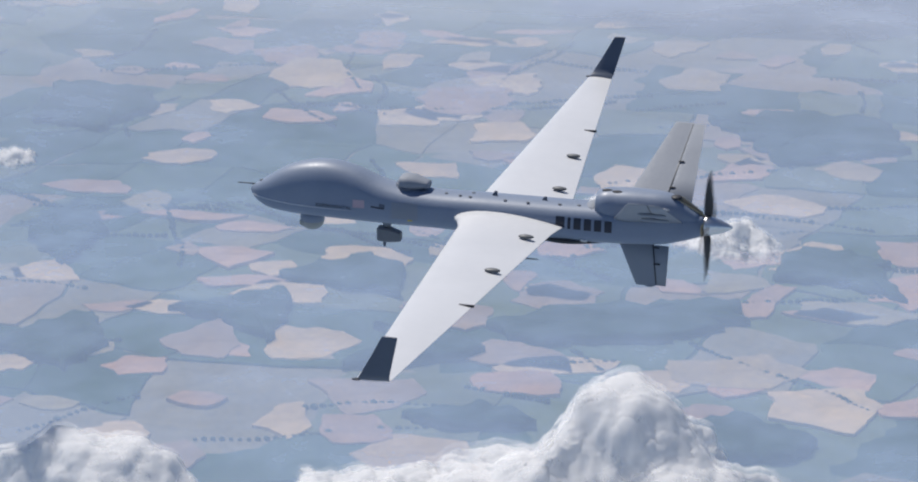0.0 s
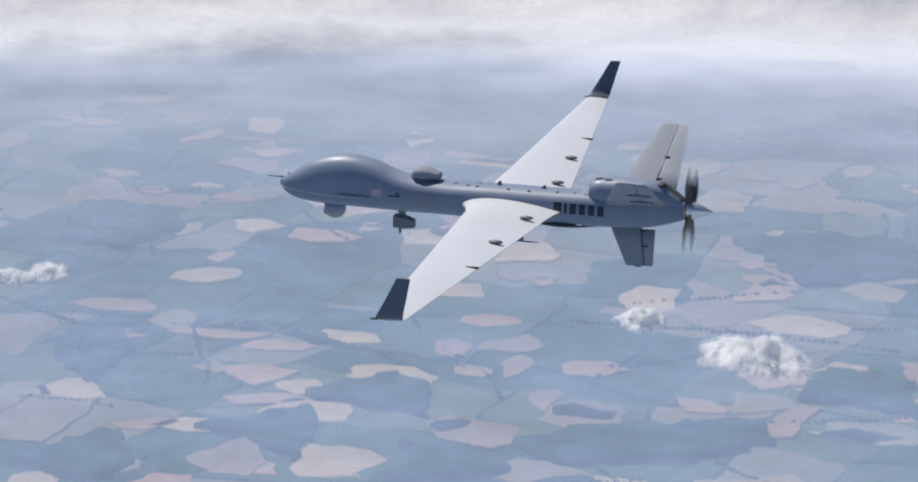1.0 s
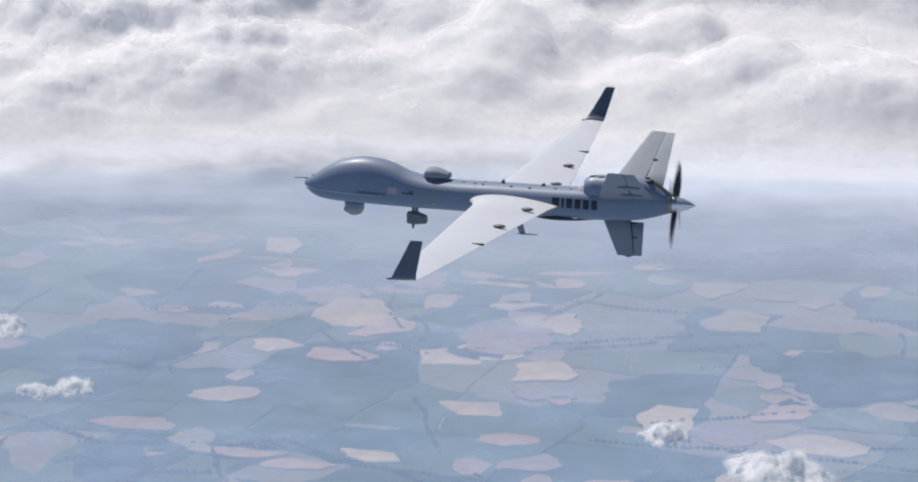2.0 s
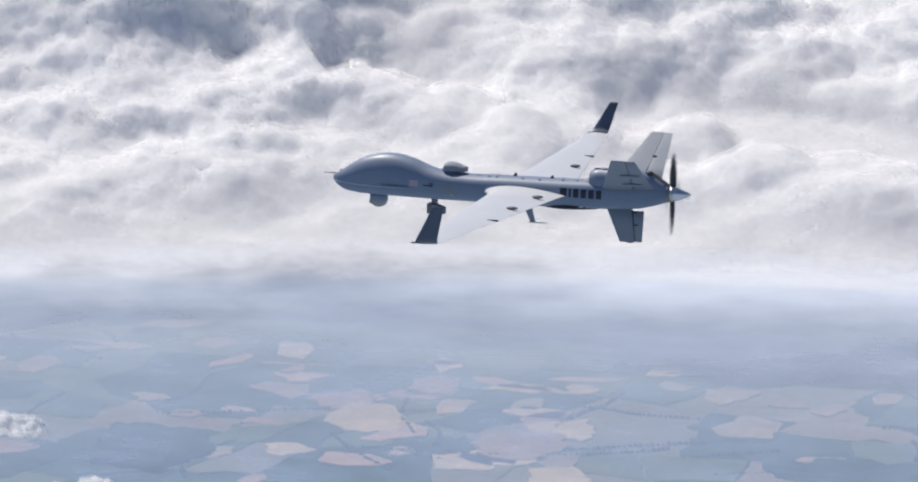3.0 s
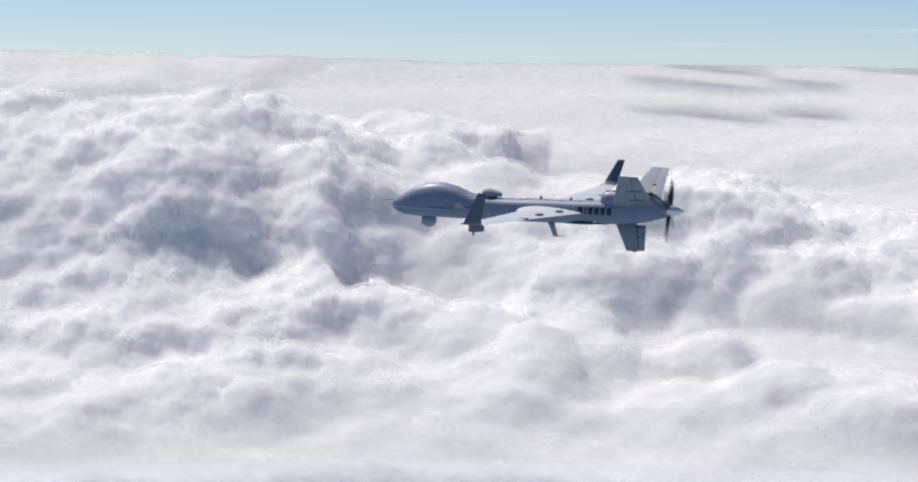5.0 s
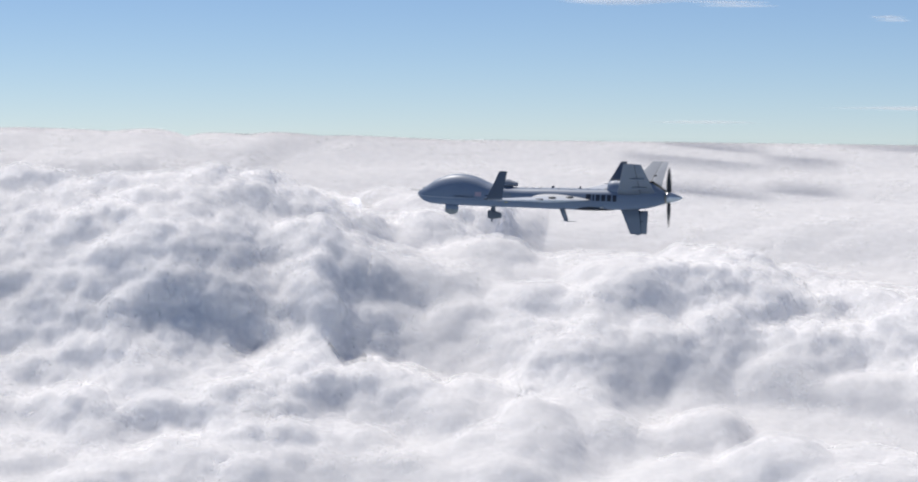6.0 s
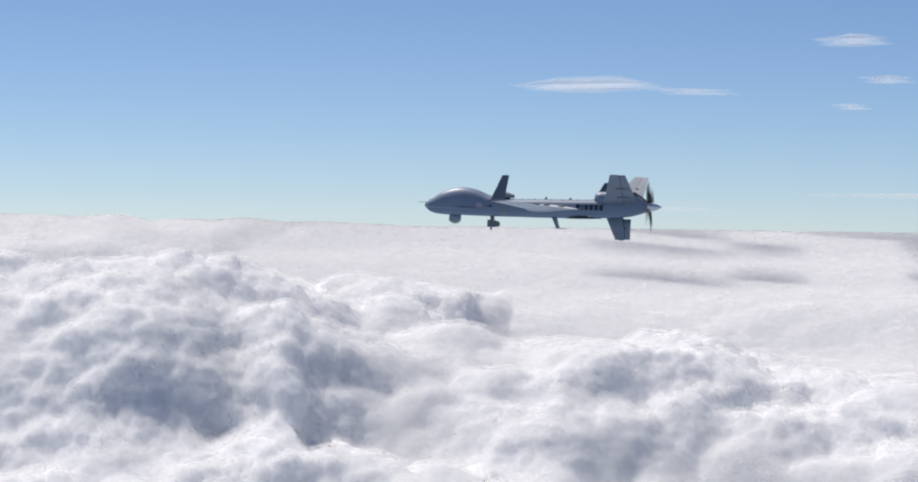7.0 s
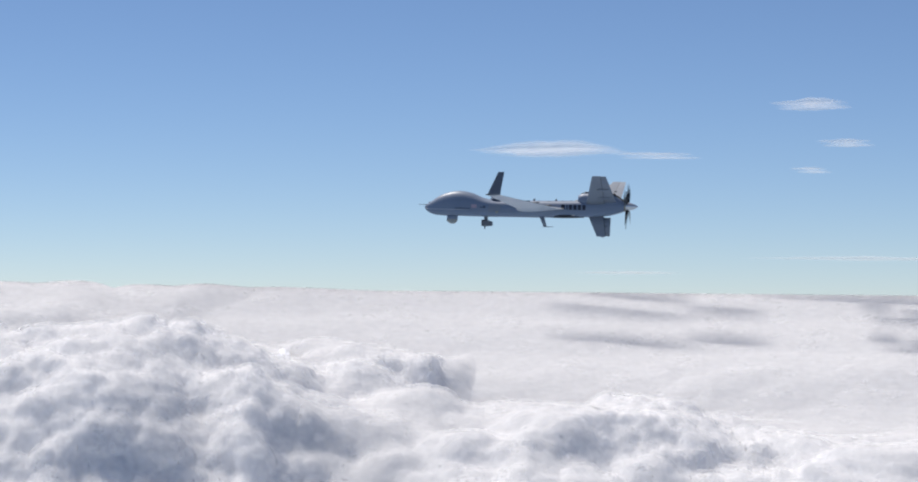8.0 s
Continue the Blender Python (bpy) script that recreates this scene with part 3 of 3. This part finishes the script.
bm = blob(bmesh.new(), (8.50, 0, 0.36), (0.03, 0.31, 0.20))
part("air_intake", bm, SEAM, cowl, "dark oval air intake")
bm = bmesh.new()
blob(bm, (8.42, 0, 0.24), (0.22, 0.34, 0.13))
part("intake_lip", bm, FIN, cowl)
bm = loft(hull([(10.32, 0.13, 0.69, 0.50, 0.60), (10.5, 0.15, 0.64, 0.44, 0.55), (10.72, 0.12, 0.50, 0.36, 0.44), (10.98, 0.07, 0.31, 0.24, 0.27)], 12, 20))
part("exhaust_duct", bm, BRASS, cowl, "heat-stained metal exhaust trough")
# exhaust opening drawn as a solid black oval
bm = blob(bmesh.new(), (10.36, -0.08, 0.655), (0.13, 0.14, 0.05))
part("exhaust_opening", bm, SEAM, cowl, "black oval exhaust opening")
for x, y in ((9.0, -0.18), (8.75, -0.12)):
    part("vent", blob(bmesh.new(), (x, y, 0.70), (0.13, 0.06, 0.035)), SEAM, cowl)
part("vent", box(bmesh.new(), (10.05, -0.41, 0.40), (10.25, -0.385, 0.46), 0.008), METAL, cowl, "bright metal vent")

# spinner and propeller
rings = []
for x, r in ((11.0, 0.245), (11.1, 0.235), (11.25, 0.205), (11.4, 0.16), (11.53, 0.105), (11.55, 0.095), (11.62, 0.055), (11.68, 0.02), (11.69, 0.004)):
    rings.append([(x, r * math.cos(a * math.pi / 18), r * math.sin(a * math.pi / 18)) for a in range(36)])
propeller = part("propeller", loft([[(p[0] - 11.1, p[1], p[2]) for p in g] for g in rings]), METAL, drone, "polished metal spinner with black blades")
propeller.location = (11.1, 0, 0)


def blade(angle):
    rings = []
    for r, c, tw in ((0.15, 0.12, 60), (0.3, 0.22, 54), (0.6, 0.27, 44), (0.9, 0.24, 36), (1.15, 0.17, 30), (1.30, 0.06, 26)):
        a = radians(tw)
        d = Vector((math.sin(a), math.cos(a), 0)) * c / 2
        rings.append([Matrix.Rotation(angle, 3, 'X') @ (p + Vector((0, 0, r))) for p in foil(-d, d, 0.10, (math.cos(a), -math.sin(a), 0), 8)])
    return loft(rings)


for k in range(4):
    part("blade", blade(k * math.pi / 2), BLADE, propeller)


# wings
def wing_rings(side, rows):
    return loft([foil((x0, side * y, z), (x1, side * y + side * dy, z + dz), th, (0, -side * tilt, 1 - abs(tilt) * 0.5), 18, cam_) for x0, x1, y, z, th, tilt, dy, dz, cam_ in rows])


for side in (-1, 1):
    stations = [(5.05, 7.90, 0.35, -0.14, 0.15, 0, 0, 0, 0.015), (5.30, 7.76, 0.75, -0.15, 0.125, 0, 0, 0, 0.012), (5.43, 7.66, 1.15, -0.15, 0.11, 0, 0, 0, 0.012)]
    for i in range(1, 12):
        y = 1.15 + (11.35 - 1.15) * i / 11
        stations.append((5.43 + (y - 1.15) * 0.0560, 7.66 - (y - 1.15) * 0.0950, y, -0.15 + (y - 1.15) * 0.0315, 0.11 - 0.0015 * y, 0, 0, 0, 0.012))
    stations.append((6.01, 6.67, 11.52, 0.185, 0.095, 0.0, 0, 0, 0.012))
    wing = part("wing", wing_rings(side, stations), WING, drone, "long tapered bright white wing")
    tip = [(6.01, 6.67, 11.52, 0.185, 0.095, 0.02, 0, 0, 0.01), (6.08, 6.70, 11.66, 0.26, 0.085, 0.45, 0, 0, 0.005), (6.16, 6.73, 11.745, 0.40, 0.08, 0.85, 0, 0, 0), (6.40, 6.84, 11.87, 0.82, 0.075, 0.95, 0, 0, 0), (6.63, 6.95, 11.99, 1.25, 0.07, 0.96, 0, 0, 0), (6.66, 6.95, 12.0, 1.29, 0.05, 0.96, 0, 0, 0)]
    winglet = part("winglet", wing_rings(side, tip), DARK, wing, "dark slate upswept winglet")
    part("tip_light", blob(bmesh.new(), (6.02, side * 11.6, 0.2), (0.09, 0.03, 0.025)), SEAM, winglet)
    for y, x, z in ((1.87, 7.21, 0.0), (4.45, 7.03, 0.055)):
        part("hinge_fairing", blob(bmesh.new(), (x, side * y, z), (0.18, 0.085, 0.05)), BUMP, wing, "dark oval hinge fairing")
    bm = box(bmesh.new(), (6.85, side * 6.75 - 0.012, 0.03), (7.18, side * 6.75 + 0.012, 0.085), 0.006)
    part("actuator_rod", bm, SEAM, wing)


# tail surfaces
def fin_rings(rows, normal):
    return loft([foil(a, b, th, normal, 14, 0) for a, b, th in rows])


for side in (-1, 1):
    nrm = (0, -side * 0.45, 0.89)

    def at_span(u, c):
        y, z = 0.30 + 3.04 * u, 0.07 + 1.40 * u
        lead, tail = 8.92 + 0.85 * u, 10.62 - 0.13 * u
        return (lead + (tail - lead) * c, side * y, z)

    fin = part("tail_fin", fin_rings([(at_span(u, 0), at_span(u, 0.60), 0.10 - 0.03 * u) for u in (0, 0.25, 0.5, 0.75, 0.98, 1.0)], nrm), FIN, drone, "grey slanted tail fin")
    part("rudder", fin_rings([(at_span(u, 0.615), at_span(u, 1.0), 0.10 - 0.03 * u) for u in (0.1, 0.4, 0.7, 0.99)], nrm), FIN, fin)
    part("hinge_line", fin_rings([(at_span(u, 0.585), at_span(u, 0.63), 0.4) for u in (0.08, 0.99)], nrm), BUMP, fin)
    for u in (0.28, 0.56):
        p = Vector(at_span(u, 0.62))
        bm = blob(bmesh.new(), p - Vector(nrm) * 0.05, (0.33, 0.05, 0.05))
        part("hinge_fairing", bm, FIN, fin)
        part("hinge_pin", blob(bmesh.new(), p + Vector(nrm) * 0.04 + Vector((0.03, 0, 0)), (0.08, 0.03, 0.02)), SEAM, fin)


def low_span(u, c):
    lead, tail = 8.98 + 0.48 * u, 10.22 - 0.05 * u
    return (lead + (tail - lead) * c, 0, -0.45 - 1.14 * u)


ventral = part("ventral_fin", fin_rings([(low_span(u, 0), low_span(u, 0.68), 0.09) for u in (0, 0.5, 0.97, 1.0)], (0, 1, 0)), FIN, drone, "grey lower fin")
part("rudder", fin_rings([(low_span(u, 0.69), low_span(u, 1.0), 0.09) for u in (0.12, 0.5, 0.99)], (0, 1, 0)), FIN, ventral)
part("hinge_line", fin_rings([(low_span(u, 0.67), low_span(u, 0.70), 1.6) for u in (0.1, 0.97)], (0, 1, 0)), SEAM, ventral)
for u in (0.16, 0.52):
    p = Vector(low_span(u, 0.72))
    part("hinge_pin", box(bmesh.new(), p - Vector((0.05, 0.06, 0.012)), p + Vector((0.10, 0.06, 0.012)), 0.005), SEAM, ventral)
part("tail_lamp", blob(bmesh.new(), (9.78, 0, -1.6), (0.1, 0.03, 0.03)), FIN, ventral)

# domes, pods and aerials
bm = loft(hull([(3.70, 0.10, 0.52, 0.40, 0.46), (3.74, 0.24, 0.60, 0.36, 0.46), (3.85, 0.30, 0.655, 0.34, 0.47), (4.05, 0.31, 0.66, 0.35, 0.46), (4.3, 0.24, 0.58, 0.36, 0.45), (4.46, 0.17, 0.52, 0.37, 0.44)], 20, 32, 2.6, 2.4))
hump = part("antenna_dome", bm, FIN, drone, "grey rounded antenna dome")
part("dome_base", loft(hull([(3.66, 0.12, 0.46, 0.25, 0.36), (3.8, 0.28, 0.44, 0.25, 0.36), (4.0, 0.26, 0.42, 0.25, 0.36), (4.25, 0.12, 0.40, 0.25, 0.34)], 12, 24)), DARK, hump)
turret = part("sensor_turret", blob(bmesh.new(), (1.54, 0, -0.68), (0.29, 0.28, 0.24), 32, 18), GLASSY, drone, "rounded pale sensor ball under the nose")
rings = [[(1.54 + r * math.cos(a * math.pi / 16), r * math.sin(a * math.pi / 16), z) for a in range(32)] for r, z in ((0.29, -0.46), (0.292, -0.58), (0.29, -0.68))]
part("turret_collar", loft(rings), PAINT, turret)
part("lens_window", blob(bmesh.new(), (1.36, -0.13, -0.72), (0.11, 0.10, 0.10)), GLASSY, turret)
mast = part("antenna_mast", box(bmesh.new(), (3.30, -0.04, -0.72), (3.50, 0.04, -0.50), 0.02), FIN, drone)
def chamfered(x, w, top, low, c):
    """A four-cornered section with its corners cut off."""
    return [(x, -w + c, top), (x, w - c, top), (x, w, top - c), (x, w, low + c), (x, w - c, low), (x, -w + c, low), (x, -w, low + c), (x, -w, top - c)]


bm = loft([chamfered(3.17, 0.10, -0.73, -1.03, 0.03), chamfered(3.20, 0.13, -0.70, -1.05, 0.04), chamfered(3.46, 0.14, -0.71, -1.06, 0.04), chamfered(3.74, 0.10, -0.80, -1.03, 0.03), chamfered(3.76, 0.08, -0.82, -1.01, 0.03)])
part("pod", bm, POD, mast, "dark faceted antenna pod", False)
part("pod_tip", blob(bmesh.new(), (3.34, 0, -1.1), (0.04, 0.04, 0.12)), DARK, mast)
aerial = part("belly_aerial", loft([foil((6.40, -0.3, -0.55), (6.66, -0.3, -0.55), 0.1, (0, 1, 0), 8, 0), foil((6.62, -0.3, -1.07), (6.80, -0.3, -1.07), 0.1, (0, 1, 0), 8, 0)]), FIN, drone, "grey blade aerial under the belly")
part("aerial_foot", blob(bmesh.new(), (6.86, -0.3, -1.085), (0.34, 0.035, 0.018)), FIN, aerial)
for x, y, h in ((6.02, -0.05, 0.11), (7.22, -0.08, 0.08)):
    part("dorsal_aerial", loft([foil((x - 0.05, y, 0.30), (x + 0.10, y, 0.30), 0.12, (0, 1, 0), 8, 0), foil((x + 0.03, y, 0.33 + h), (x + 0.09, y, 0.33 + h), 0.12, (0, 1, 0), 8, 0)]), DARK, drone, "dark blade aerial on the back")
for x, y in ((4.9, -0.15), (5.25, -0.22), (5.5, -0.25), (5.52, 0.02), (6.35, -0.28), (6.9, -0.30), (7.65, -0.25), (8.1, -0.22)):
    part("rivet_cap", blob(bmesh.new(), (x, y, 0.33 - 0.30 * abs(y) * 0.25), (0.045, 0.03, 0.010), 12, 6), BUMP, drone)
part("pitot_probe", loft([[(x, -0.05 + r * math.cos(a), 0.12 + r * math.sin(a)) for a in (0, 1.05, 2.09, 3.14, 4.19, 5.24)] for x, r in ((-0.32, 0.004), (-0.31, 0.011), (-0.05, 0.014), (0.2, 0.022))]), SEAM, drone, "thin dark pitot probe")
part("nose_sensor", blob(bmesh.new(), (0.30, -0.08, 0.235), (0.06, 0.04, 0.03)), DARK, drone)
part("belly_scoop", loft(hull([(6.9, 0.10, -0.50, -0.585, -0.54), (7.2, 0.34, -0.46, -0.60, -0.53), (8.4, 0.36, -0.45, -0.60, -0.53), (8.75, 0.15, -0.48, -0.59, -0.53)], 16, 24, 3, 3)), SEAM, drone, "black belly scoop")
part("scoop_flap", box(bmesh.new(), (8.20, -0.47, -0.50), (8.36, -0.43, -0.44), 0.01), METAL, drone)
part("step_mark", box(bmesh.new(), (4.05, -0.545, -0.33), (4.17, -0.525, -0.30), 0.004), YELLOW, drone, "small yellow mark")


# markings, laid on the flank
FLANK = smooth_table(BODY, 400)


def flank(x, z):
    """y of the near flank at that place."""
    a = FLANK
    w, zt, zb, zc = (np.interp(x, a[:, 0], a[:, k]) for k in (1, 2, 3, 4))
    v, p = ((z - zc) / (zt - zc), 2.5) if z > zc else ((zc - z) / (zc - zb), 2.8)
    return -w * max(0.0, 1 - abs(v) ** p) ** (1 / p)


def decal(name, x0, x1, z0, z1, material, slant=0.0, label=""):
    bm = bmesh.new()
    nx, nz = 4, 4
    layers = []
    for off in (0.006, -0.004):
        layers.append([[bm.verts.new((x0 + (x1 - x0) * i / nx, flank(x0 + (x1 - x0) * i / nx, z0 + (z1 - z0) * j / nz + slant * i / nx) - off, z0 + (z1 - z0) * j / nz + slant * i / nx)) for j in range(nz + 1)] for i in range(nx + 1)])
    a, b = layers
    for i in range(nx):
        for j in range(nz):
            bm.faces.new((a[i][j], a[i][j + 1], a[i + 1][j + 1], a[i + 1][j]))
            bm.faces.new((b[i][j], b[i + 1][j], b[i + 1][j + 1], b[i][j + 1]))
    bmesh.ops.recalc_face_normals(bm, faces=bm.faces)
    return part(name, bm, material, drone, label)


x = 7.62
for wide in (0.21, 0.07, 0.17, 0.17, 0.17, 0.17):
    decal("registration_bar", x, x + wide, -0.17 - (x - 7.62) * 0.025, 0.10 - (x - 7.62) * 0.025, INK)
    x += wide + 0.072
decal("emblem", 2.72, 3.0, -0.09, 0.10, ROSE, label="faded rose emblem")
decal("swoosh", 3.16, 3.48, -0.06, -0.02, INK, -0.03)
decal("swoosh", 3.36, 3.50, -0.05, 0.05, DARK, -0.02)
decal("side_panel", 3.66, 4.30, -0.30, 0.10, FIN)
curve = bpy.data.curves.new("lettering", 'FONT')
curve.body, curve.size, curve.extrude, curve.space_character = "EXPERIMENTAL", 0.115, 0.004, 1.12
text_ob = bpy.data.objects.new("lettering", curve)
text_mesh = bpy.data.meshes.new_from_object(text_ob)
bpy.data.objects.remove(text_ob)
lettering = new("lettering", text_mesh)
text_mesh.materials.append(INK)
wide = max(v.co.x for v in text_mesh.vertices)
for v in text_mesh.vertices:
    px, pz = 1.80 + v.co.x * 0.88 / wide, -0.135 - 0.02 * v.co.x + v.co.y
    v.co = (px, flank(px, pz) - 0.004 - v.co.z, pz)
lettering.parent = drone
tagged(lettering, "small dark lettering")


# ---- what moves ----
def motions():
    walk(drone, [
        (0.0, pose(20.00, 0.00, 0.00, 1.029, 0.256, 0.010)),
        (0.5, pose(17.00, 0.00, 0.00, 1.037, 0.264, 0.012)),
        (1.0, pose(14.00, 0.00, 0.00, 0.939, 0.242, 0.010)),
        (1.5, pose(11.00, 0.00, 0.00, 0.890, 0.233, 0.009)),
        (3.0, pose(2.00, 0.00, 0.00, 0.850, 0.227, 0.013)),
        (3.5, pose(-1.00, 0.00, 0.00, 0.840, 0.226, 0.010)),
        (4.0, pose(-4.00, 0.00, 0.00, 0.744, 0.200, 0.009)),
        (4.5, pose(-7.00, 0.00, 0.00, 0.637, 0.172, 0.008)),
        (6.0, pose(-16.00, 0.00, 0.00, 0.483, 0.129, 0.006)),
        (6.5, pose(-19.00, 0.00, 0.00, 0.377, 0.099, 0.005)),
        (7.0, pose(-22.00, 0.00, 0.00, 0.320, 0.080, 0.005)),
        (7.5, pose(-25.00, 0.00, 0.00, 0.263, 0.063, 0.003)),
        (8.0, pose(-28.00, 0.00, 0.00, 0.049, 0.011, 0.000)),
    ])
    walk(propeller, [(i / 30, pose(11.1, 0, 0, 70 * i, 0, 0)) for i in range(241)])


motions()
